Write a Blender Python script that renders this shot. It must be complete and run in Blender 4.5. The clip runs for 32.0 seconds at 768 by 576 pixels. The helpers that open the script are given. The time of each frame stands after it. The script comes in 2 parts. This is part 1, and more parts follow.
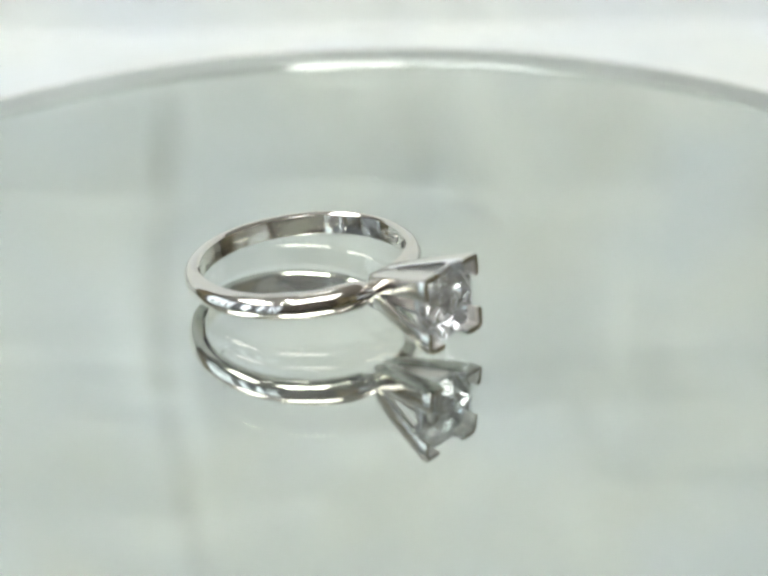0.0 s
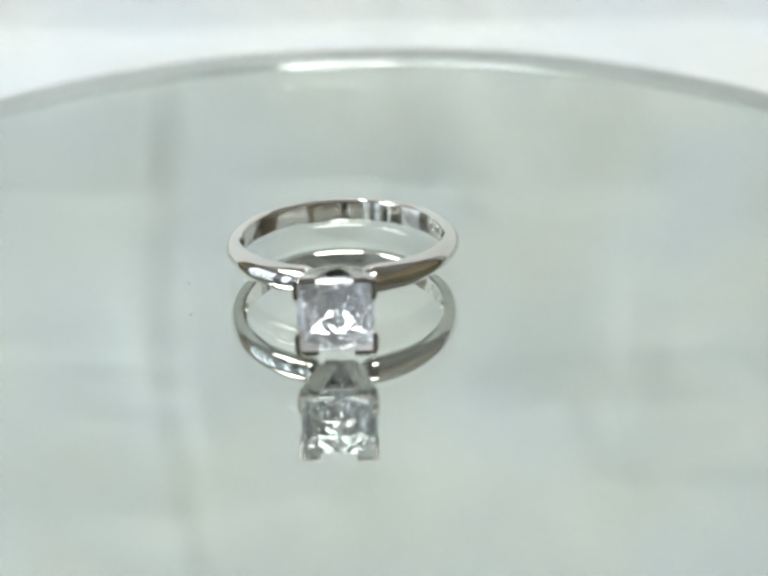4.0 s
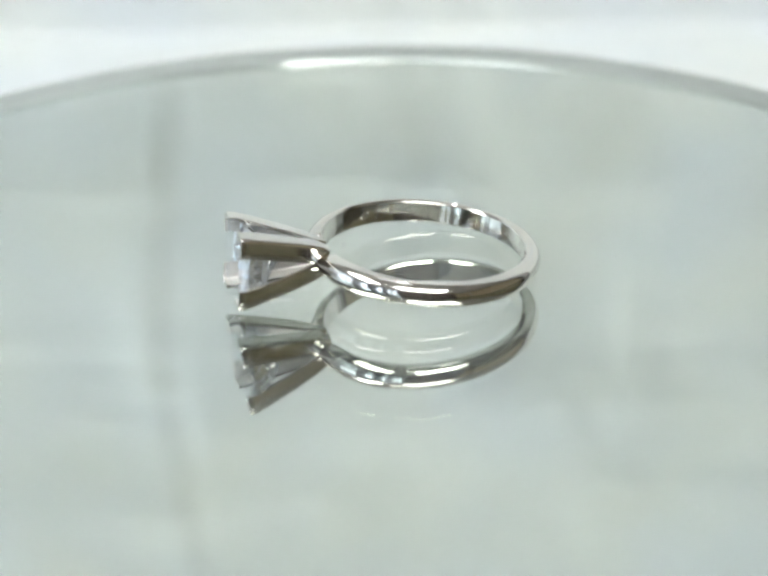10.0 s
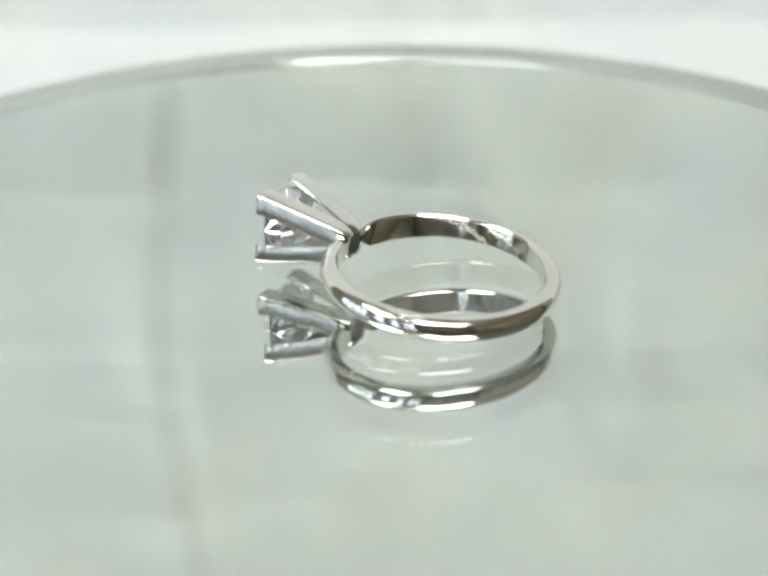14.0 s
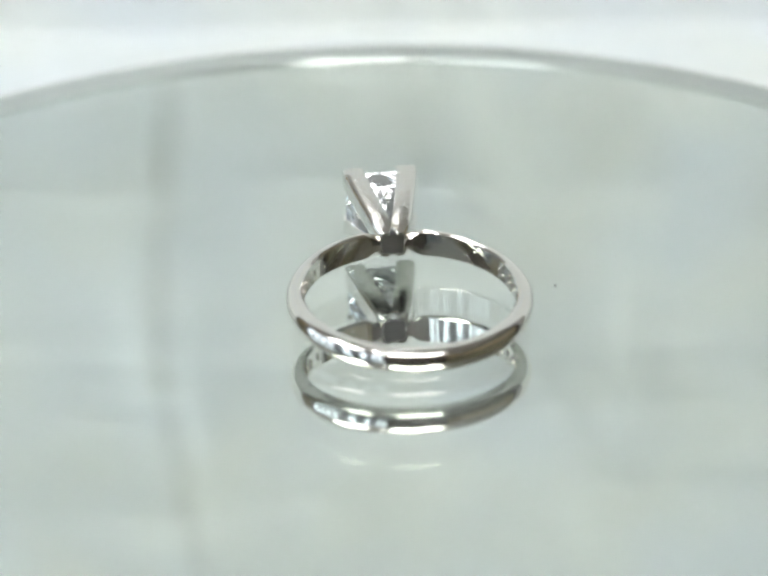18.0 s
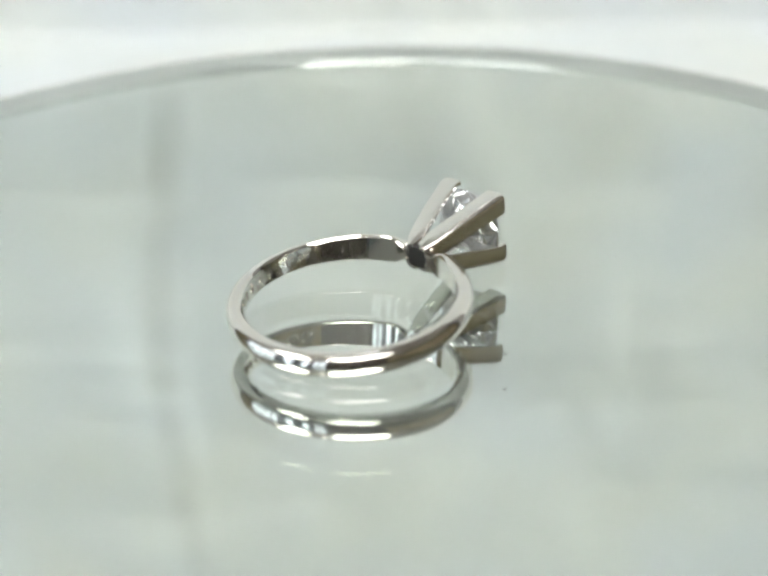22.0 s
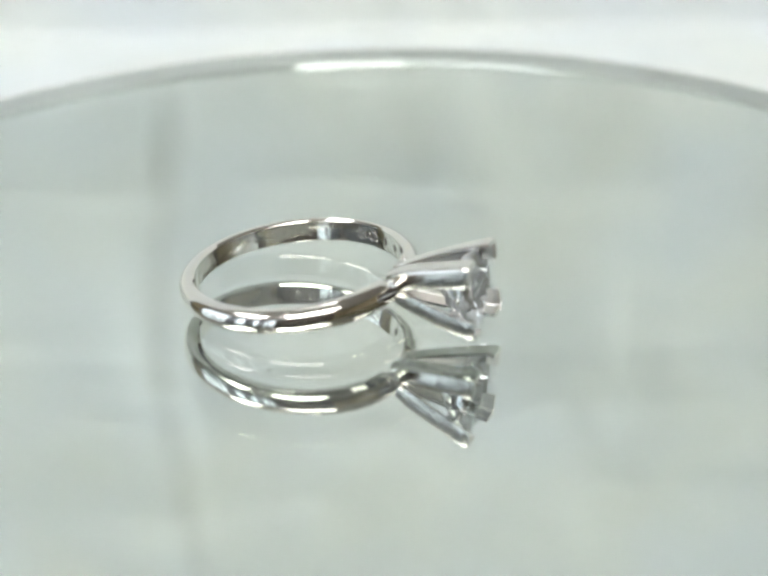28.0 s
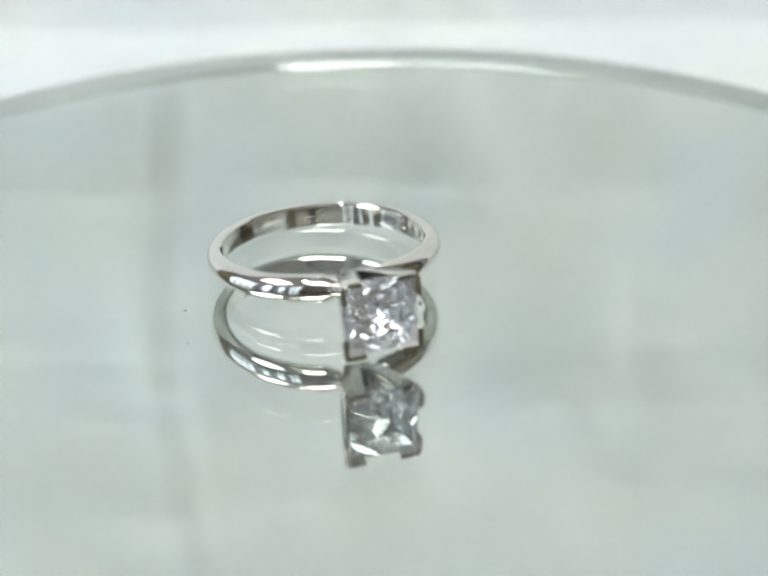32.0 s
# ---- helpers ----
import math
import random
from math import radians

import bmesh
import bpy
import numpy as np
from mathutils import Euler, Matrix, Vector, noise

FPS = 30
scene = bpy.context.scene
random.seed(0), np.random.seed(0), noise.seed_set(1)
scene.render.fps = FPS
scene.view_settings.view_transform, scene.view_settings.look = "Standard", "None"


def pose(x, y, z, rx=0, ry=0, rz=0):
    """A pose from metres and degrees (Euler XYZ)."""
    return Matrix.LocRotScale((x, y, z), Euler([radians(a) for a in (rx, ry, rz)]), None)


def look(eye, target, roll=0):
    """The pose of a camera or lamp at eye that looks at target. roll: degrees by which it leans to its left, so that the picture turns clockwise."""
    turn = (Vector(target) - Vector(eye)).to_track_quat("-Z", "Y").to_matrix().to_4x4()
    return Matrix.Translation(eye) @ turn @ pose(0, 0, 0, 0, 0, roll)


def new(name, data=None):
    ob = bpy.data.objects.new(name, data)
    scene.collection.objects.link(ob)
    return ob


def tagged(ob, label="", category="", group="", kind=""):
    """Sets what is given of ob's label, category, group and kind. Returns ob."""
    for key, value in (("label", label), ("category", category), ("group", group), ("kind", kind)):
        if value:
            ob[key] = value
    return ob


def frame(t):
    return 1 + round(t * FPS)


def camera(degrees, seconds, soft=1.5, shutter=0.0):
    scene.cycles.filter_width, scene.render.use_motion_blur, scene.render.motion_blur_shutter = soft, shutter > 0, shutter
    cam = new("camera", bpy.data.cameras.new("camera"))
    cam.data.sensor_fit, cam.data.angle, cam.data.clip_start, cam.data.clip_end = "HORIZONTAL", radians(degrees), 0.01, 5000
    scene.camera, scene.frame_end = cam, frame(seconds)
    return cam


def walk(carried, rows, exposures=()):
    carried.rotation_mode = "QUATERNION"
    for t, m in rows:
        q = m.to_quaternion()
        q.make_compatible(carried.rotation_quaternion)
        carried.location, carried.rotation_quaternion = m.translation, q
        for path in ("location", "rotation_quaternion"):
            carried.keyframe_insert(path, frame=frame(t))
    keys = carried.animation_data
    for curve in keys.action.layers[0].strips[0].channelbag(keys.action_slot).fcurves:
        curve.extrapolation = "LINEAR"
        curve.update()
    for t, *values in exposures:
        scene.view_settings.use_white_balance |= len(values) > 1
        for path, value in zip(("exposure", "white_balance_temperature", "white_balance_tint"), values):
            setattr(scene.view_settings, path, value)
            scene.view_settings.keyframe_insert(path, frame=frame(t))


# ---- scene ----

# One unit of the plan is 0.76 mm; the ring's band is 19.5 mm across outside.
U = 0.00076
SECONDS = 32.0
SPIN = -12.196            # degrees a second, clockwise from above
EYE = Vector((0.0, -0.1341, 0.06731))

# ---- camera ----
cam = camera(23.51, SECONDS, soft=2.9)
pitch, yaw = 0.46343, -0.00822
ahead = Vector((-math.sin(yaw) * math.cos(pitch), math.cos(yaw) * math.cos(pitch), -math.sin(pitch)))
# the clip's white balance drifts slightly
TINTS = [
    (0.0, 0.0, 6570, 10), (2.0, 0.0, 6370, 10), (3.0, 0.0, 6300, 10), (6.0, 0.0, 6570, 10), (8.0, 0.0, 6500, 10),
    (9.0, 0.0, 6370, 10), (10.0, 0.0, 6370, 10), (11.0, 0.0, 6300, 10), (12.0, 0.0, 6340, 10), (13.0, 0.0, 6570, 10),
    (14.0, 0.0, 6630, 10), (17.0, 0.0, 6430, 10), (18.0, 0.0, 6370, 10), (19.0, 0.0, 6240, 10), (21.0, 0.0, 6630, 10),
    (23.0, 0.0, 6500, 10), (24.0, 0.0, 6430, 10), (25.0, 0.0, 6430, 10), (28.0, 0.0, 6500, 10), (29.0, 0.0, 6630, 10),
    (30.0, 0.0, 6570, 10), (32.0, 0.0, 6370, 10),
]
still = look(EYE, EYE + ahead * 0.152, -1.086)
walk(cam, [(0.0, still), (SECONDS, still)], TINTS)
cam.data.dof.use_dof = True
cam.data.dof.focus_distance = 0.152
cam.data.dof.aperture_fstop = 25.0

# ---- world and light ----
LAMP = 9.9
world = bpy.data.worlds.new("sky")
scene.world = world
world.use_nodes = True
sky = world.node_tree.nodes.new("ShaderNodeTexSky")
sky.sky_type = "NISHITA"
sky.sun_disc = False
sky.sun_elevation = radians(40)
sky.sun_rotation = radians(180)
sky.dust_density = 4.0
world.node_tree.links.new(sky.outputs[0], world.node_tree.nodes["Background"].inputs[0])
world.node_tree.nodes["Background"].inputs[1].default_value = 0.15


# ---- materials ----
def material(name, colour, rough=0.5, metal=0.0, scale=40.0, vary=0.08, bump=0.0, fine=6.0, tint=None, **more):
    """A principled material with colour noise at two scales and fine relief."""
    m = bpy.data.materials.new(name)
    m.use_nodes = True
    n, l = m.node_tree.nodes, m.node_tree.links
    p = n["Principled BSDF"]
    p.inputs["Roughness"].default_value = rough
    p.inputs["Metallic"].default_value = metal
    for key, value in more.items():
        p.inputs[key.replace("_", " ")].default_value = value
    co = n.new("ShaderNodeTexCoord")
    a, b = n.new("ShaderNodeTexNoise"), n.new("ShaderNodeTexNoise")
    a.inputs["Scale"].default_value, b.inputs["Scale"].default_value = scale, scale * fine
    a.inputs["Detail"].default_value = b.inputs["Detail"].default_value = 4
    add = n.new("ShaderNodeMath")
    add.operation = "MULTIPLY_ADD"
    add.inputs[1].default_value = 0.5
    half = n.new("ShaderNodeMath")
    half.operation = "MULTIPLY"
    half.inputs[1].default_value = 0.5
    ramp = n.new("ShaderNodeMix")
    ramp.data_type = "RGBA"
    dark = [c * (1 - vary) for c in colour] + [1]
    lite = [min(1, c * (1 + vary)) for c in colour] + [1]
    ramp.inputs["A"].default_value, ramp.inputs["B"].default_value = dark, lite
    for t in (a, b):
        l.new(co.outputs["Object"], t.inputs["Vector"])
    l.new(b.outputs[0], half.inputs[0])
    l.new(a.outputs[0], add.inputs[0])
    l.new(half.outputs[0], add.inputs[2])
    l.new(add.outputs[0], ramp.inputs["Factor"])
    l.new(ramp.outputs["Result"], p.inputs["Base Color"])
    if tint:
        # broad patches lean to a second hue
        broad, patch, edge = n.new("ShaderNodeTexNoise"), n.new("ShaderNodeMix"), n.new("ShaderNodeMapRange")
        broad.inputs["Scale"].default_value, broad.inputs["Detail"].default_value = scale * 0.45, 3
        edge.inputs["From Min"].default_value, edge.inputs["From Max"].default_value = 0.38, 0.64
        patch.data_type = "RGBA"
        patch.inputs["B"].default_value = (*tint, 1)
        l.new(co.outputs["Object"], broad.inputs["Vector"])
        l.new(broad.outputs[0], edge.inputs["Value"])
        l.new(edge.outputs[0], patch.inputs["Factor"])
        l.new(ramp.outputs["Result"], patch.inputs["A"])
        l.new(patch.outputs["Result"], p.inputs["Base Color"])
    if bump:
        bp = n.new("ShaderNodeBump")
        bp.inputs["Strength"].default_value = 1.0
        bp.inputs["Distance"].default_value = bump
        l.new(add.outputs[0], bp.inputs["Height"])
        l.new(bp.outputs[0], p.inputs["Normal"])
    return m


def clear(name, colour, ior, rough=0.0):
    """Solid clear glass or gem."""
    m = bpy.data.materials.new(name)
    m.use_nodes = True
    n, l = m.node_tree.nodes, m.node_tree.links
    n.remove(n["Principled BSDF"])
    g = n.new("ShaderNodeBsdfGlass")
    g.inputs["Color"].default_value = (*colour, 1)
    g.inputs["Roughness"].default_value = rough
    g.inputs["IOR"].default_value = ior
    l.new(g.outputs[0], n["Material Output"].inputs["Surface"])
    if rough:
        # a ground surface scatters part of the light
        pale, deep, scatter, mix = (n.new("ShaderNode" + k) for k in ("BsdfDiffuse", "BsdfTranslucent", "MixShader", "MixShader"))
        pale.inputs["Color"].default_value = deep.inputs["Color"].default_value = (0.90, 0.93, 0.91, 1)
        scatter.inputs[0].default_value, mix.inputs[0].default_value = 0.5, 0.30
        for a, b in ((pale.outputs[0], scatter.inputs[1]), (deep.outputs[0], scatter.inputs[2]), (g.outputs[0], mix.inputs[1]),
                     (scatter.outputs[0], mix.inputs[2]), (mix.outputs[0], n["Material Output"].inputs["Surface"])):
            l.new(a, b)
    return m


def gem(name, through_share, gloss, soft_share):
    """Facets of the stone: clear, sharp gloss and a milky white standing in for returned light."""
    m = bpy.data.materials.new(name)
    m.use_nodes = True
    n, l = m.node_tree.nodes, m.node_tree.links
    n.remove(n["Principled BSDF"])
    shine, white, milk, free = (n.new("ShaderNodeBsdf" + k) for k in ("Glossy", "Diffuse", "Translucent", "Transparent"))
    shine.inputs["Color"].default_value = (0.96, 0.98, 1.0, 1)
    shine.inputs["Roughness"].default_value = gloss
    white.inputs["Color"].default_value = (0.88, 0.90, 0.92, 1)
    milk.inputs["Color"].default_value = (0.93, 0.95, 0.97, 1)
    free.inputs["Color"].default_value = (0.985, 0.99, 1.0, 1)
    soft, inner, whole = n.new("ShaderNodeMixShader"), n.new("ShaderNodeMixShader"), n.new("ShaderNodeMixShader")
    for mix, share, a, b in ((soft, 0.45, white, milk), (inner, soft_share, shine, soft), (whole, through_share, inner, free)):
        mix.inputs[0].default_value = share
        l.new(a.outputs[0], mix.inputs[1])
        l.new(b.outputs[0], mix.inputs[2])
    l.new(whole.outputs[0], n["Material Output"].inputs["Surface"])
    return m


def glow(name, colour, strength):
    m = bpy.data.materials.new(name)
    m.use_nodes = True
    p = m.node_tree.nodes["Principled BSDF"]
    p.inputs["Base Color"].default_value = (*colour, 1)
    p.inputs["Emission Color"].default_value = (*colour, 1)
    p.inputs["Emission Strength"].default_value = strength
    return m


GOLD = material("white_gold", (0.87, 0.84, 0.79), 0.07, 1.0, 450, 0.05, 0.000016)
GOLD_SATIN = material("satin_white_gold", (0.88, 0.855, 0.81), 0.10, 1.0, 650, 0.06, 0.000045)
GOLD_WORN = material("worn_white_gold", (0.55, 0.53, 0.50), 0.25, 1.0, 1500, 0.12, 0.00001)
# gold darkened so its colour carries the shade inside the head
HOLLOW_SHADE = material("shade_dark_gold", (0.15, 0.142, 0.138), 0.28, 1.0, 1500, 0.2, 0.00001)
GOLD_MATTE = material("matte_white_gold", (0.86, 0.84, 0.80), 0.42, 1.0, 900, 0.08, 0.000012)
GEM = gem("gem_crown", 0.84, 0.02, 0.15)
GEM_BACK = gem("gem_pavilion", 0.08, 0.05, 0.20)
GLASS = clear("float_glass", (0.972, 0.985, 0.975), 1.52)
GLASS_EDGE = clear("ground_glass_edge", (0.965, 0.985, 0.972), 1.52, 0.06)
SILVER = material("silvering", (0.955, 0.96, 0.945), 0.0, 1.0, 60, 0.01)
PLASTIC = material("white_plastic", (0.82, 0.82, 0.82), 0.35, 0.0, 300, 0.03, 0.00002)
PALE_PLASTIC = material("pale_plastic", (0.70, 0.72, 0.70), 0.5, 0.0, 300, 0.05, 0.00002)
CLOTH = material("white_cloth", (0.757, 0.785, 0.752), 0.9, 0.0, 62, 0.22, 0.0006, 4, (0.718, 0.762, 0.782))
TABLE = material("white_laminate", (0.82, 0.82, 0.81), 0.55, 0.0, 25, 0.04, 0.00005)
BEIGE = material("beige_wall_paint", (0.60, 0.575, 0.53), 0.8, 0.0, 3, 0.06, 0.001)
GREY_BLUE = material("grey_wall_paint", (0.30, 0.325, 0.36), 0.8, 0.0, 3, 0.08, 0.001)
WHITE = material("white_wall_paint", (0.80, 0.80, 0.79), 0.8, 0.0, 3, 0.05, 0.001)
OAK = material("golden_oak", (0.37, 0.325, 0.22), 0.8, 0.0, 4, 0.3, 0.001, 9, Specular_IOR_Level=0.15)
PANE = clear("window_glass", (0.97, 0.985, 1.0), 1.02)
WALNUT = material("walnut", (0.085, 0.076, 0.068), 0.8, 0.0, 4, 0.3, 0.001, 9, Specular_IOR_Level=0.1)
WOOD = material("brown_wood", (0.130, 0.113, 0.097), 0.8, 0.0, 4, 0.35, 0.001, 9, Specular_IOR_Level=0.1)
FLOOR = material("grey_floor", (0.42, 0.42, 0.41), 0.5, 0.0, 5, 0.2, 0.001)
STEEL = material("grey_steel", (0.45, 0.45, 0.46), 0.35, 0.8, 30, 0.05)
DUST = material("dark_dust", (0.06, 0.05, 0.045), 0.9, 0.0, 4000, 0.3)
SPOT = glow("downlight_glow", (1.0, 0.98, 0.95), 70.0)
# weaker glow, added for the fading end of the streak on the plate's rim
RIM_STREAK = glow("rim_streak_glow", (0.96, 0.99, 1.0), LAMP * 0.2)
DAYLIGHT = glow("overcast_sky", (0.88, 0.95, 1.0), 1.45)
PANEL = glow("lamp_diffuser", (0.99, 0.99, 0.965), LAMP)


# ---- building helpers ----
def mesh_of(name, bm, mat, smooth=False):
    bmesh.ops.recalc_face_normals(bm, faces=bm.faces)
    me = bpy.data.meshes.new(name)
    if smooth:
        for e in bm.edges:
            e.smooth = len(e.link_faces) != 2 or e.calc_face_angle() < 0.45
    bm.to_mesh(me)
    bm.free()
    me.materials.append(mat)
    if smooth:
        for f in me.polygons:
            f.use_smooth = True
    return me


def part(name, bm, mat, parent=None, label="", smooth=False):
    ob = new(name, mesh_of(name, bm, mat, smooth))
    ob.parent = parent
    return tagged(ob, label)


def empty(name, m, label, category, group=""):
    ob = new(name)
    ob.matrix_basis = m
    return tagged(ob, label, category, group)


def box(bm, lo, hi, bevel=0.0):
    lo, hi = Vector(lo), Vector(hi)
    made = bmesh.ops.create_cube(bm, size=1, matrix=Matrix.LocRotScale((lo + hi) / 2, None, hi - lo))
    if bevel:
        edges = {e for v in made["verts"] for e in v.link_edges}
        bmesh.ops.bevel(bm, geom=list(edges), offset=bevel, segments=2, affect="EDGES", profile=0.5)
    return bm


def lathe(profile, steps=128, closed=True):
    """Turn a profile of (radius, z) round the z axis."""
    bm = bmesh.new()
    rows = []
    for k in range(steps):
        a = 2 * math.pi * k / steps
        rows.append([bm.verts.new((r * math.cos(a), r * math.sin(a), z)) if r > 1e-9 else None for r, z in profile])
    tips = {i: bm.verts.new((0, 0, z)) for i, (r, z) in enumerate(profile) if r <= 1e-9}
    n = len(profile)
    for k in range(steps):
        p, q = rows[k], rows[(k + 1) % steps]
        for i in range(n if closed else n - 1):
            j = (i + 1) % n
            ring = [p[i] or tips[i], q[i] or tips[i], q[j] or tips[j], p[j] or tips[j]]
            ring = list(dict.fromkeys(ring))
            if len(ring) > 2:
                bm.faces.new(ring)
    return bm


def rounded(r, lo, hi, e, n=6):
    """A plate's half profile with both outer edges rounded by e."""
    pts = [(0, lo), (r - e, lo)]
    pts += [(r - e + e * math.sin(a), lo + e - e * math.cos(a)) for a in [math.pi / 2 * k / n for k in range(1, n + 1)]]
    pts += [(r - e + e * math.cos(a), hi - e + e * math.sin(a)) for a in [math.pi / 2 * k / n for k in range(0, n + 1)]]
    return pts + [(0, hi)]


def smooth(a, b, x):
    t = min(1, max(0, (x - a) / (b - a)))
    return t * t * (3 - 2 * t)


# ---- room ----
TOP = -0.045               # table top under the turntable
FLOOR_Z = TOP - 0.75
CEIL = FLOOR_Z + 2.5
X0, X1, Y0, Y1 = -2.6, 2.2, -2.25, 1.5


def setting(name, lo, hi, mat, label):
    return tagged(part(name, box(bmesh.new(), lo, hi), mat, None, label), category=name.split("_")[0], kind="structure")


SILL, LINTEL = TOP - 0.02, TOP + 1.48       # heights of the window openings
WEST = ((-2.12, -1.42), (-1.02, 0.52))      # the openings in the west wall, along y
SOUTH = ((-2.30, -1.76), (-1.58, -0.94))    # and in the south wall, along x


def pierced(name, start, end, holes, place, mat, label):
    """A wall with window openings; place(u, z, d) gives the point u along it, z high, d deep."""
    bm = bmesh.new()
    u = start
    for a, b in holes:
        box(bm, place(u, FLOOR_Z, 0), place(a, CEIL, .1))
        box(bm, place(a, FLOOR_Z, 0), place(b, SILL, .1))
        box(bm, place(a, LINTEL, 0), place(b, CEIL, .1))
        u = b
    box(bm, place(u, FLOOR_Z, 0), place(end, CEIL, .1))
    return tagged(part(name, bm, mat, None, label), category="wall", kind="structure")


def window(name, a, b, place, nx):
    """A window of nx panes side by side in the opening from a to b."""
    win = tagged(empty(name, pose(0, 0, 0), "dark wooden window with clear panes and daylight outside", "window"), kind="structure")
    f, h = 0.08, LINTEL - SILL
    bm = bmesh.new()
    for lo, hi in (((a, SILL, .02), (b, SILL + f, .08)), ((a, LINTEL - f, .02), (b, LINTEL, .08)),
                   ((a, SILL + f, .02), (a + f, LINTEL - f, .08)), ((b - f, SILL + f, .02), (b, LINTEL - f, .08))):
        box(bm, place(*lo), place(*hi))
    part("window_frame", bm, WOOD, win, "dark brown frame")
    cw = (b - a - f * (nx + 1)) / nx
    for i in range(nx):
        u = a + f + i * (cw + f)
        if i:
            part("mullion", box(bmesh.new(), place(u - f, SILL + f, .03), place(u, LINTEL - f, .07)), WOOD, win)
        pane = part("pane", box(bmesh.new(), place(u, SILL + f, .047), place(u + cw, LINTEL - f, .053)), PANE, win)
        pane.visible_shadow = False


def room():
    setting("floor", (X0 - .1, Y0 - .1, FLOOR_Z - .1), (X1 + .1, Y1 + .1, FLOOR_Z), FLOOR, "plain grey floor of the room")
    setting("ceiling", (X0 - .1, Y0 - .1, CEIL), (X1 + .1, Y1 + .1, CEIL + .1), BEIGE, "plain off-white painted ceiling")
    setting("wall_north", (X0 - .1, Y1, FLOOR_Z), (X1 + .1, Y1 + .1, CEIL), WHITE, "plain white painted wall")
    setting("wall_east", (X1, Y0, FLOOR_Z), (X1 + .1, Y1, CEIL), WHITE, "plain white painted wall")

    def west(u, z, d):
        return (X0 - d, u, z)

    def south(u, z, d):
        return (u, Y0 - d, z)

    pierced("wall_west", Y0, Y1, WEST, west, GREY_BLUE, "dark grey-blue painted wall with windows")
    pierced("wall_south", X0 - .1, X1 + .1, SOUTH, south, GREY_BLUE, "dark grey-blue painted wall with windows")
    window("window_1", *WEST[0], west, 1)
    window("window_2", *WEST[1], west, 4)
    window("window_3", *SOUTH[0], south, 1)
    window("window_4", *SOUTH[1], south, 2)
    for lo, hi in (((X0 - .9, Y0 - 1, SILL - .5), (X0 - .88, Y1, LINTEL + .8)), ((X0 - .9, Y0 - .9, SILL - .5), (-.3, Y0 - .88, LINTEL + .8))):
        tagged(part("backdrop", box(bmesh.new(), lo, hi), DAYLIGHT, None, "pale overcast daylight outside the windows"), category="sky", kind="structure")
    pan = tagged(empty("panelling", pose(0, 0, FLOOR_Z), "brown wood board panelling along the walls", "panelling"), kind="structure")
    h = CEIL - FLOOR_Z - .01
    x, k = -0.90, 0
    while x < X1 - .06:
        w = (0.16, 0.11, 0.19, 0.13)[k % 4]
        wood = (WALNUT, WOOD)[k % 2] if x < 1.25 else OAK
        part("board", box(bmesh.new(), (x, Y0 + .002, 0), (min(x + w - .012, X1 - .05), Y0 + .026 + .006 * (k % 2), h), .003), wood, pan)
        x, k = x + w, k + 1
    y = Y0 + .05
    while y < 0.35:
        w = (0.19, 0.14, 0.22)[k % 3]
        part("board", box(bmesh.new(), (X1 - .026 - .006 * (k % 2), y, 0), (X1 - .002, y + w - .012, h), .003), OAK, pan, "golden oak board")
        y, k = y + w, k + 1
    v = 0.60
    while v < Y1 - .2:
        w = (0.19, 0.14, 0.22)[k % 3]
        part("board", box(bmesh.new(), (X0 + .002, v, 0), (X0 + .026 + .006 * (k % 2), v + w - .012, h), .003), OAK, pan, "golden oak board")
        v, k = v + w, k + 1
    setting("trim", (X1 - .08, y, FLOOR_Z), (X1 - .002, y + .16, CEIL - .01), WALNUT, "dark wooden post at the panelling's end")


def ceiling_panel(x, y, sx, sy, z, shine=PANEL, w=0.03):
    t = empty("ceiling_panel", pose(x, y, z), "white-framed glowing ceiling panel, out of view", "lamp", "ceiling lights")
    bm = bmesh.new()
    for lo, hi in (((-sx, -sy, 0), (sx, -sy + w, .05)), ((-sx, sy - w, 0), (sx, sy, .05)),
                   ((-sx, -sy + w, 0), (-sx + w, sy - w, .05)), ((sx - w, -sy + w, 0), (sx, sy - w, .05))):
        box(bm, lo, hi)
    part("frame", bm, PLASTIC, t)
    part("diffuser", box(bmesh.new(), (-sx + w, -sy + w, .012), (sx - w, sy - w, .03)), shine, t, "glowing white diffuser")
    return t


def downlight(x, y):
    t = empty("downlight", pose(x, y, CEIL), "small round ceiling downlight, lit", "lamp", "ceiling downlights")
    part("trim_ring", lathe([(0.045, -.001), (0.062, -.001), (0.060, -.010), (0.047, -.012)], 32), PLASTIC, t, smooth=True)
    part("bulb_face", lathe([(0, -.002), (0.044, -.002), (0.044, -.006), (0, -.009)], 32), SPOT, t, "glowing lamp face")
    return t


def table():
    t = empty("table", pose(0, 0.05, FLOOR_Z), "white laminate table under the turntable", "table")
    h = TOP - FLOOR_Z
    part("tabletop", box(bmesh.new(), (-.7, -.35, h - .03), (.7, .4, h), .004), TABLE, t)
    for sx in (-1, 1):
        for sy in (-.3, .35):
            part("leg", box(bmesh.new(), (sx * .65 - .02, sy - .02, 0), (sx * .65 + .02, sy + .02, h - .03), .003), STEEL, t, "grey steel leg")


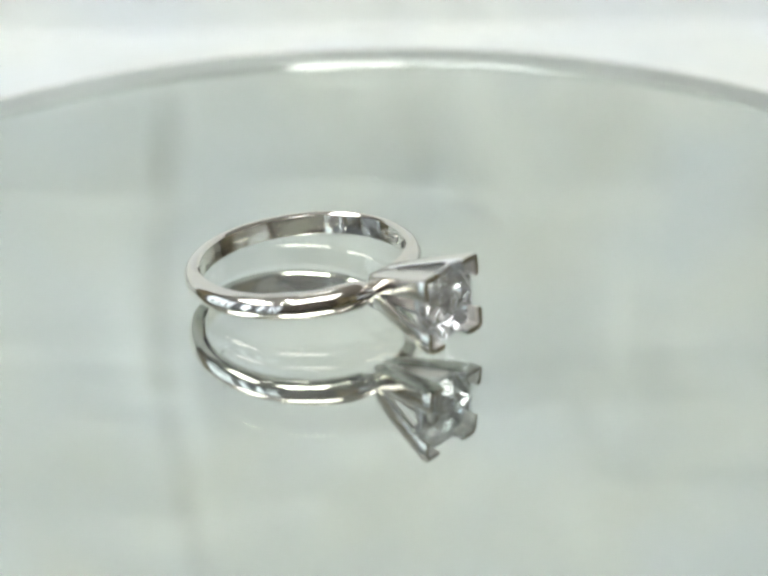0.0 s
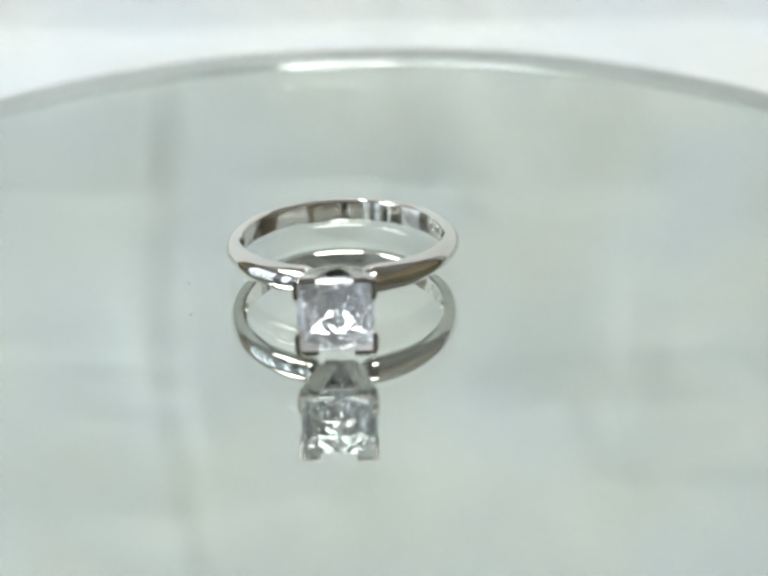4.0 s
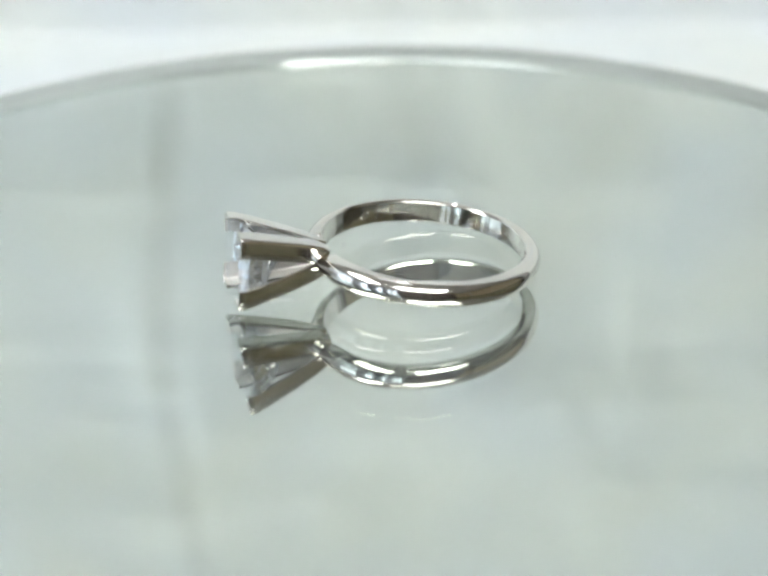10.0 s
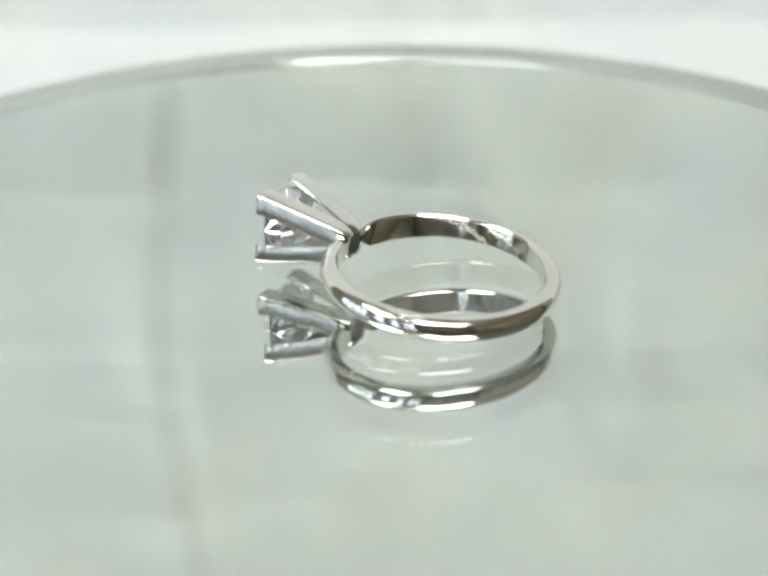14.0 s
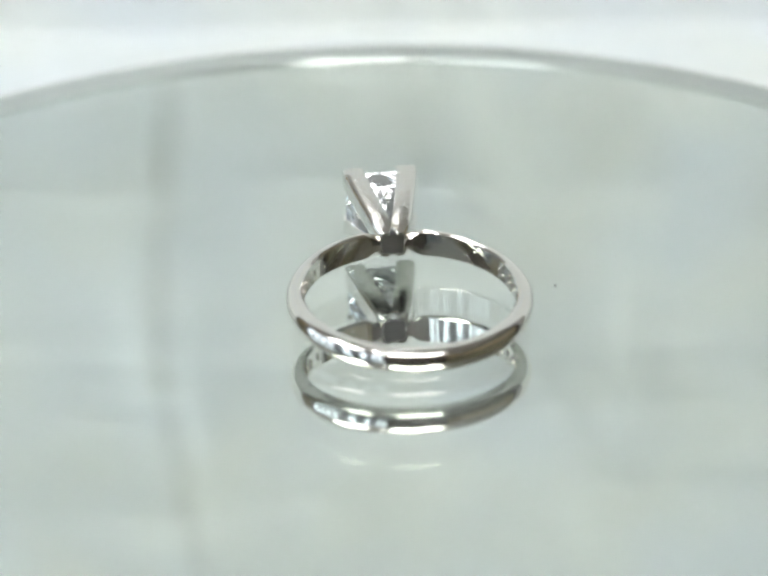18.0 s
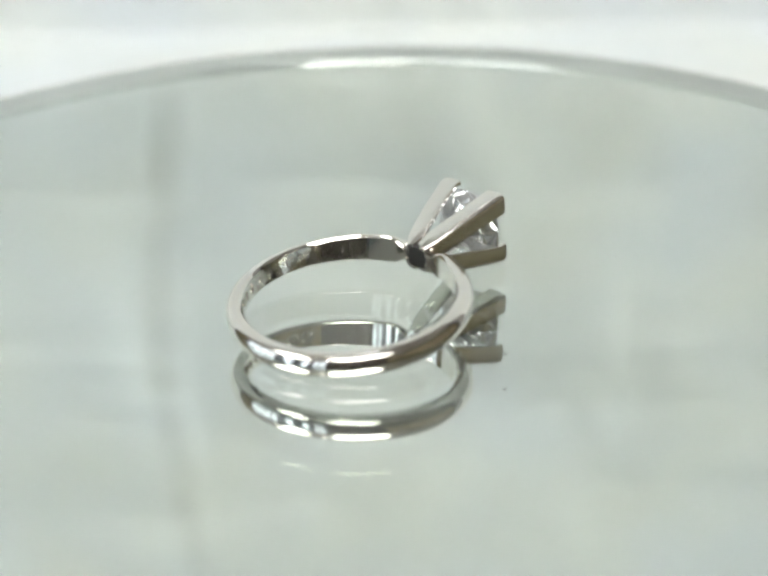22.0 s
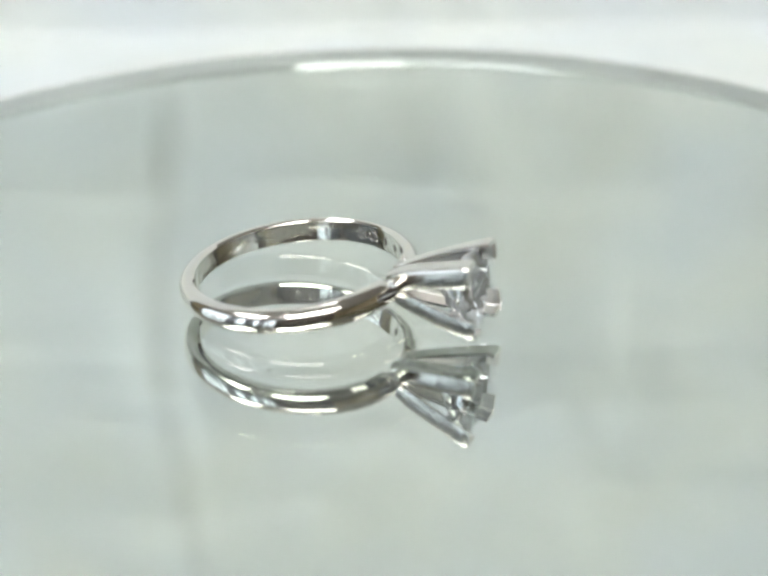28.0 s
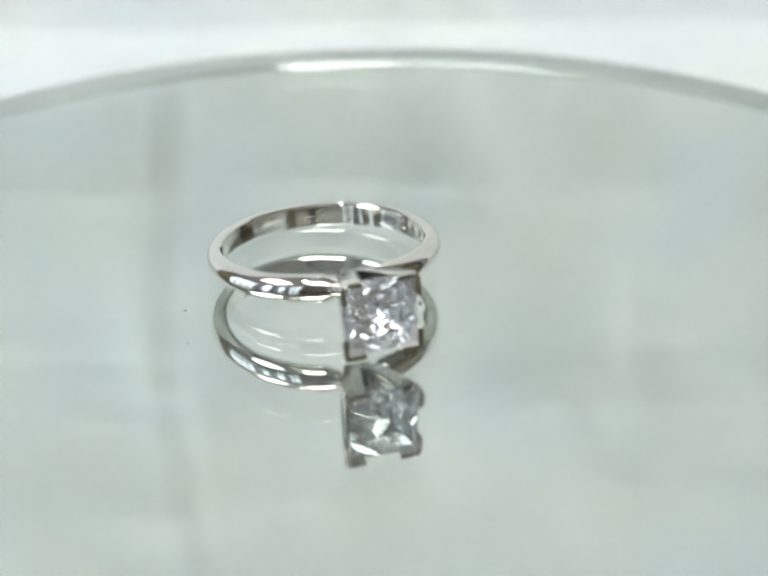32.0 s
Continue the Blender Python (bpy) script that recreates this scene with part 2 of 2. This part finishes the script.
def backdrop():
    """White cloth that lies on the table and sweeps up behind, with pressed fold lines."""
    bm = bmesh.new()
    nx, ns = 400, 360
    r, flat, yb = 0.0034, 0.12, 0.190
    rise, arc = 0.42, r * math.pi / 2
    rows = []
    for i in range(ns + 1):
        s = (flat + arc + rise) * i / ns
        row = []
        for k in range(nx + 1):
            x = -0.36 + 0.72 * k / nx
            if s < flat:
                y, z, ny, nz = yb - flat + s, 0.0, 0.0, 1.0
            elif s < flat + arc:
                a = (s - flat) / r
                y, z, ny, nz = yb + r * math.sin(a), r - r * math.cos(a), -math.sin(a), math.cos(a)
            else:
                y, z, ny, nz = yb + r, r + s - flat - arc, -1.0, 0.0
            up = smooth(flat, flat + 0.03, s)
            d = 0.0012 + up * (0.0030 * noise.noise((x * 11, s * 14, 2.0)) + 0.0022 * noise.noise((x * 34, s * 30, 5.0)) + 0.0007 * noise.noise((x * 80, s * 70, 9.0)))
            for x0, g in ((-0.042, .0009), (-0.036, -.0008), (0.055, .0007), (0.012, -.0005)):
                d += up * 0.95 * g * math.exp(-((x - x0 - 0.003 * math.sin(s * 40)) / 0.0016) ** 2)
            for s0, g in ((0.236, .0008), (0.262, -.0006), (0.276, -.0009), (0.288, .0009), (0.307, .0008)):
                d += up * 1.0 * g * math.exp(-((s - s0 - 0.006 * noise.noise((x * 14, s0 * 30, 1.0))) / 0.0018) ** 2)
            d = max(d, 0.0005) if s < flat else d
            row.append(bm.verts.new((x, y + ny * d, TOP + 0.001 + z + nz * d)))
        rows.append(row)
    for p, q in zip(rows, rows[1:]):
        for k in range(nx):
            bm.faces.new((p[k], p[k + 1], q[k + 1], q[k]))
    ob = part("backdrop", bm, CLOTH, None, "white creased cloth sweeping up behind the turntable", True)
    tagged(ob, category="backdrop", kind="structure")
    thick = ob.modifiers.new("thickness", "SOLIDIFY")
    thick.thickness, thick.offset = 0.0006, -1


# ---- turntable ----
PLATE_R, PLATE_T = 79.57 * U, 0.0037


def turntable():
    t = empty("turntable", pose(0, 0, TOP), "round white plastic display turntable on the table", "turntable")
    part("housing", lathe(rounded(0.046, 0, 0.026, 0.004)), PLASTIC, t, smooth=True)
    top = -PLATE_T - 0.0004 - (TOP + 0.027)
    p = part("platter", lathe(rounded(PLATE_R + 0.0020, 0, top, 0.0015)), PALE_PLASTIC, t, "rotating pale plastic platter", True)
    p.location = (0, 0, 0.027)
    return p


def mirror_plate():
    t = empty("mirror_plate", pose(0, 0, 0), "round glass mirror plate with polished edge on the turntable", "mirror")
    k = 0.00164                   # the polished edge is cut under
    edge = [(PLATE_R - k, -PLATE_T), (PLATE_R - k + .00006, -PLATE_T + .00006), (PLATE_R - .00003, -.00012), (PLATE_R - .0001, 0)]
    glass = part("glass", lathe([(0, -PLATE_T)] + edge + [(0, 0)], 256), GLASS, t, "clear faintly green glass")
    glass.data.materials.append(GLASS_EDGE)
    for f in glass.data.polygons:
        f.material_index = int(math.hypot(f.center.x, f.center.y) > PLATE_R - k + .00003)
    r = PLATE_R - k + .00001
    part("silver_backing", lathe([(0, -PLATE_T - .0003), (r, -PLATE_T - .0003), (r, -PLATE_T - .00003), (0, -PLATE_T - .00003)], 256), SILVER, t, "silvered mirror back")
    return t


# ---- ring ----
RO, HB = 12.80 * U, 1.31 * U     # outer radius and half width of the band
FOOT = HB * 0.98                  # half width where the band touches the glass
LEAN = 0.0890                     # the head is raised: sine of the tilt
RING_AT = Vector((-7.186 * U, 2.36 * U, 0))
RING_TURN = -42.76
NECK = radians(7.4)               # where the band meets the head


def ring_space():
    """From the ring's own plane (x to the head, z the axis) to its stand on the glass."""
    return Matrix.Translation((0, 0, RO * LEAN + FOOT + 0.04 * U)) @ Matrix.Rotation(-math.asin(LEAN), 4, "Y") @ Matrix.Rotation(0.0108, 4, "X")


def shank_bm():
    """Half-round band that broadens to the shoulders and pinches to a neck at the head."""
    bm = bmesh.new()
    n, rows = 400, []
    lines = [0.011 * math.sin(2.3 * i * i) for i in range(25)]
    for k in range(n + 1):
        a = NECK + (2 * math.pi - 2 * NECK) * k / n
        off = min(a, 2 * math.pi - a)
        broad = 0.06 * (1 - smooth(radians(60), radians(170), off)) + 0.17 * (1 - smooth(radians(15), radians(75), off))
        pinch = 1 - smooth(NECK, radians(18), off)
        nip = 1 - smooth(NECK, radians(16.5), off)
        bend = 0.60 + 0.42 * (1 - smooth(radians(50), radians(150), off))
        hw = HB * (0.98 + broad) * (1 - pinch) + 0.95 * U * pinch
        hi = min(hw * .97, HB * (0.86 + broad) * (1 - nip) + 0.62 * U * nip)
        ri = RO - 1.75 * U - 0.12 * U * nip
        ri += (0.008 * math.sin(17 * a + 2 * math.sin(7 * a)) + 0.002 * math.sin(47 * a + 3 * math.sin(5 * a))) * U * smooth(0.2, 0.5, off)
        ro = RO - 0.12 * U * pinch
        prof = [(ri + .05 * U, -hi), (ri, -hi * .95), (ri - .014 * U, -hi * .4), (ri - .014 * U, hi * .4), (ri, hi * .95), (ri + .05 * U, hi)]
        base = ri + (.22 + .25 * pinch) * U
        for i in range(25):
            b = math.pi / 2 - math.pi * i / 24
            c = max(0.0, math.cos(b))
            wave = (lines[i] + 0.003 * math.sin(23 * a + i)) * U * c
            prof.append((base + (ro - base) * c ** bend + wave, hw * math.sin(b)))
        rows.append([bm.verts.new((r * math.cos(a), r * math.sin(a), z)) for r, z in prof])
    m = len(rows[0])
    for p, q in zip(rows, rows[1:]):
        for i in range(m):
            bm.faces.new((p[i], p[(i + 1) % m], q[(i + 1) % m], q[i]))
    bm.faces.new(rows[0])
    bm.faces.new(rows[-1])
    return bm


HEAD0, HEAD1 = 10.9, 21.1         # radial start and end of the head, in plan units


def prong_bm(sy, sz):
    """One flaring V-shaped claw at the corner (sy, sz) of the square head."""
    bm = bmesh.new()
    rows = []
    n = 18
    for k in range(n + 1):
        t = k / n
        r = HEAD0 + (HEAD1 - HEAD0) * t
        h = 1.46 + 2.82 * t ** 0.80
        leg = min(h - .02, 2.10 + 0.22 * t) - (0.42 if k == 0 else 0.2 if k == 1 else 0)
        th = 0.34 + 0.10 * t
        if k == n:
            r, h, th = r + 0.10, h - 0.14, th + .08
        c = 0.40 + 0.22 * t + (0.35 if k == 0 else 0.12 if k == 1 else 0)
        half = [(h - leg, h - .14), (h - leg + .06, h - .04)]
        half += [(h - leg + (leg - c) * f, h - .02 + .18 * f * (1 - f)) for f in (.25, .5, .75)]
        half += [(h - c + c * math.sin(b), h - c + c * math.cos(b)) for b in (0, math.pi / 16, math.pi / 8, math.pi * 3 / 16)]
        pts = half + [(h - .293 * c, h - .293 * c)] + [(z, y) for y, z in reversed(half)]
        pts += [(h - th, h - leg), (h - th, h - th - .12), (h - th - .12, h - th), (h - leg, h - th)]
        rows.append([bm.verts.new((r * U, sy * y * U, sz * z * U)) for y, z in pts])
    for p, q in zip(rows, rows[1:]):
        m = len(p)
        for i in range(m):
            f = bm.faces.new((p[i], p[(i + 1) % m], q[(i + 1) % m], q[i]))
            f.material_index = int(m - 4 <= i < m - 1)
    bm.faces.new(rows[0])
    bm.faces.new(rows[-1])
    # the tip folds over the stone's corner
    h, c = 4.20, 1.10
    tiers = []
    for r, e, f, g in ((-.25, .22, 0, 0), (.02, .28, .08, .08), (.12, .40, .24, .20)):
        tiers.append([bm.verts.new(((HEAD1 + r) * U, sy * y * U, sz * z * U)) for y, z in ((h - e, h - e), (h - c + f, h - g), (h - g, h - c + f))])
    for p, q in zip(tiers, tiers[1:]):
        for i in range(3):
            bm.faces.new((p[i], p[(i + 1) % 3], q[(i + 1) % 3], q[i]))
    bm.faces.new(tiers[0])
    bm.faces.new(tiers[-1])
    return bm


def stone_bm():
    """A square princess-cut stone, table outwards."""
    bm = bmesh.new()
    a = 3.88
    g0, g1, tab, cul = 20.20, 20.42, 21.12, 15.90

    def v(r, y, z):
        return bm.verts.new((r * U, y * U, z * U))

    def turn(y, z, k):
        for _ in range(k):
            y, z = -z, y
        return y, z

    culet = v(cul, 0, 0)
    tiers = ((0.76, 1.55, 0.74, 1.65), (0.51, 2.65, 0.45, 2.50), (0.26, 3.50, 0.21, 3.30))
    sides = []
    for k in range(4):
        sides.append(dict(
            A=[v(g1, *turn(a, -a, k)), v(g0, *turn(a, -a, k))] + [v(g0 - d, *turn(a * f, -a * f, k)) for _, _, f, d in tiers],
            M=[v(g1, *turn(a, 0, k)), v(g0, *turn(a, 0, k))] + [v(g0 - d, *turn(a * f, 0, k)) for f, d, _, _ in tiers],
            T=v(tab, *turn(a * .78, -a * .78, k)), S=v(tab - .36, *turn(a * .88, 0, k)), X=v(tab - .46, *turn(a * .89, -a * .89, k))))
    face = bm.faces.new
    face([p["T"] for p in sides])
    for k in range(4):
        p, q = sides[k], sides[(k + 1) % 4]
        face((p["T"], p["S"], q["T"]))
        face((p["T"], p["X"], p["S"]))
        face((p["X"], p["A"][0], p["M"][0], p["S"]))
        face((q["T"], p["S"], q["X"]))
        face((q["X"], p["S"], p["M"][0], q["A"][0]))
        for i in range(4):
            if i == 0:
                face((p["A"][0], p["A"][1], p["M"][1], p["M"][0]))
                face((p["M"][0], p["M"][1], q["A"][1], q["A"][0]))
            else:
                face((p["A"][i], p["A"][i + 1], p["M"][i]))
                face((p["A"][i + 1], p["M"][i + 1], p["M"][i]))
                face((q["A"][i], p["M"][i], q["A"][i + 1]))
                face((q["A"][i + 1], p["M"][i], p["M"][i + 1]))
        face((p["A"][4], culet, p["M"][4]))
        face((p["M"][4], culet, q["A"][4]))
    bmesh.ops.triangulate(bm, faces=bm.faces[:])
    # the pavilion is broken into random small facets that imitate repeated inner reflections
    lower = [f for f in bm.faces if f.calc_center_median().x < (g0 - .02) * U]
    chance = random.Random(4)
    for depth in (.17, .08, .035):
        poked = bmesh.ops.poke(bm, faces=lower, offset=0)
        for w in poked["verts"]:
            w.co += w.normal * chance.uniform(-depth, depth * .7) * U
        lower = poked["faces"]
    return bm


def stamp_bm(a, w, loop):
    """A small worn stamp inside the band at the angle a: a raised round outline or a short stroke."""
    bm = bmesh.new()
    r = RO - 1.78 * U
    n, e = (14, 0.15) if loop else (6, 0.0)
    rows = []
    for k in range(n):
        b = 2 * math.pi * k / n
        c, s = math.cos(b), math.sin(b)
        y, z = w * c, 0.60 * s * (1 if loop else 0.8)
        iy, iz = y - e * c, z - e * s
        rows.append([bm.verts.new((dx * U, yy * U, zz * U)) for dx, yy, zz in ((.06, y, z), (-.04, y, z), (-.085, (y + iy) / 2, (z + iz) / 2), (-.04, iy, iz), (.06, iy, iz))])
    for k in range(n):
        p, q = rows[k], rows[(k + 1) % n]
        for i in range(4 if loop else 2):
            bm.faces.new((p[i], p[i + 1], q[i + 1], q[i]))
    if loop:
        for k in range(n):
            bm.faces.new((rows[k][4], rows[k][0], rows[(k + 1) % n][0], rows[(k + 1) % n][4]))
        box(bm, (-.02 * U, -w * .8 * U, -.04 * U), (.04 * U, w * .8 * U, .04 * U))
    else:
        bm.faces.new([p[2] for p in rows])
        bmesh.ops.delete(bm, geom=[v for v in bm.verts if not v.link_faces], context="VERTS")
    bm.transform(Matrix.Rotation(a, 4, "Z") @ Matrix.Translation((r, 0, 0)))
    return bm


def ring():
    t = empty("diamond_ring", Matrix.Identity(4), "polished white gold solitaire ring with square stone on the mirror", "ring")
    m = ring_space()

    def add(name, bm, mat, label="", smooth_shade=False, parent=t):
        bm.transform(m)
        return part(name, bm, mat, parent, label, smooth_shade)

    shank = add("shank", shank_bm(), GOLD, "polished half-round white gold band", True)
    for deg, wide, loop in ((45, .14, 0), (56, .10, 0), (67.5, .70, 1), (76.5, .70, 1), (90, .16, 0), (99.5, .20, 0), (109.5, .34, 1), (117.5, .28, 1), (124, .12, 0), (263, .16, 0), (272, .22, 0), (280.5, .30, 1), (289.5, .52, 1)):
        add("stamp_mark", stamp_bm(radians(deg), wide, loop), GOLD_WORN, "worn stamp mark", True, shank)
    # filler block, added to make the hollow behind the stone look dark
    add("cup", box(bmesh.new(), (11.0 * U, -1.25 * U, -1.25 * U), (11.75 * U, 1.25 * U, 1.25 * U), .1 * U), HOLLOW_SHADE, "added cup under the stone, coloured dark as shade in the hollow")
    for sy in (-1, 1):
        for sz in (-1, 1):
            add("prong", prong_bm(sy, sz), GOLD_SATIN, "", True).data.materials.append(GOLD_MATTE)
    stone = part("stone", stone_bm(), GEM, t, "clear square princess-cut diamond")
    stone.matrix_basis = m
    stone.data.materials.append(GEM_BACK)
    for f in stone.data.polygons:
        f.material_index = int(f.center.x < 20.18 * U)
    return t


def speck(x, y, r):
    bm = bmesh.new()
    bmesh.ops.create_icosphere(bm, subdivisions=2, radius=r, matrix=Matrix.Translation((0, 0, r * .6)))
    for v in bm.verts:
        v.co *= 1 + 0.35 * noise.noise(v.co * 9000)
        v.co.z = max(v.co.z * .7, 0.00001)
    ob = part("dust_speck", bm, DUST, None, "tiny dark dust speck lying on the mirror")
    tagged(ob, category="dust", group="dust on the mirror")
    ob.location = (x, y, 0)
    return ob


room()
ceiling_panel(0.14, -1.10, 0.64, 0.40, CEIL - 0.051)
ceiling_panel(-1.27, -0.42, 0.36, 0.52, CEIL - 0.051)
# two small unseen panels, added only to put the bright streak on the rim
ceiling_panel(0.02, 0.55, 0.065, 0.08, CEIL - 0.051, PANEL, 0.006)
ceiling_panel(-0.175, 0.55, 0.125, 0.08, CEIL - 0.051, RIM_STREAK, 0.006)
for x, y in ((-0.75, -1.30), (-0.45, -0.25)):
    downlight(x, y)
table()
backdrop()
PLATTER = turntable()
PLATE = mirror_plate()
RING = ring()
SPECKS = [speck(-15.04 * U, -12.91 * U, 0.00012)]


# ---- what turns ----
def turning(thing, at, turn):
    """Carry a thing round the turntable's axis from its place and turn at the start."""
    rows = []
    for k in range(65):
        t = k * 0.5
        a = radians(SPIN * t)
        c, s = math.cos(a), math.sin(a)
        rows.append((t, pose(c * at[0] - s * at[1], s * at[0] + c * at[1], at[2], 0, 0, turn + SPIN * t)))
    walk(thing, rows)


def motions():
    turning(PLATTER, (0, 0, 0.027), 0)
    turning(PLATE, (0.01 * U, -0.85 * U, 0), 0)
    turning(RING, RING_AT, RING_TURN)
    for ob in SPECKS:
        turning(ob, tuple(ob.location), 0)


motions()
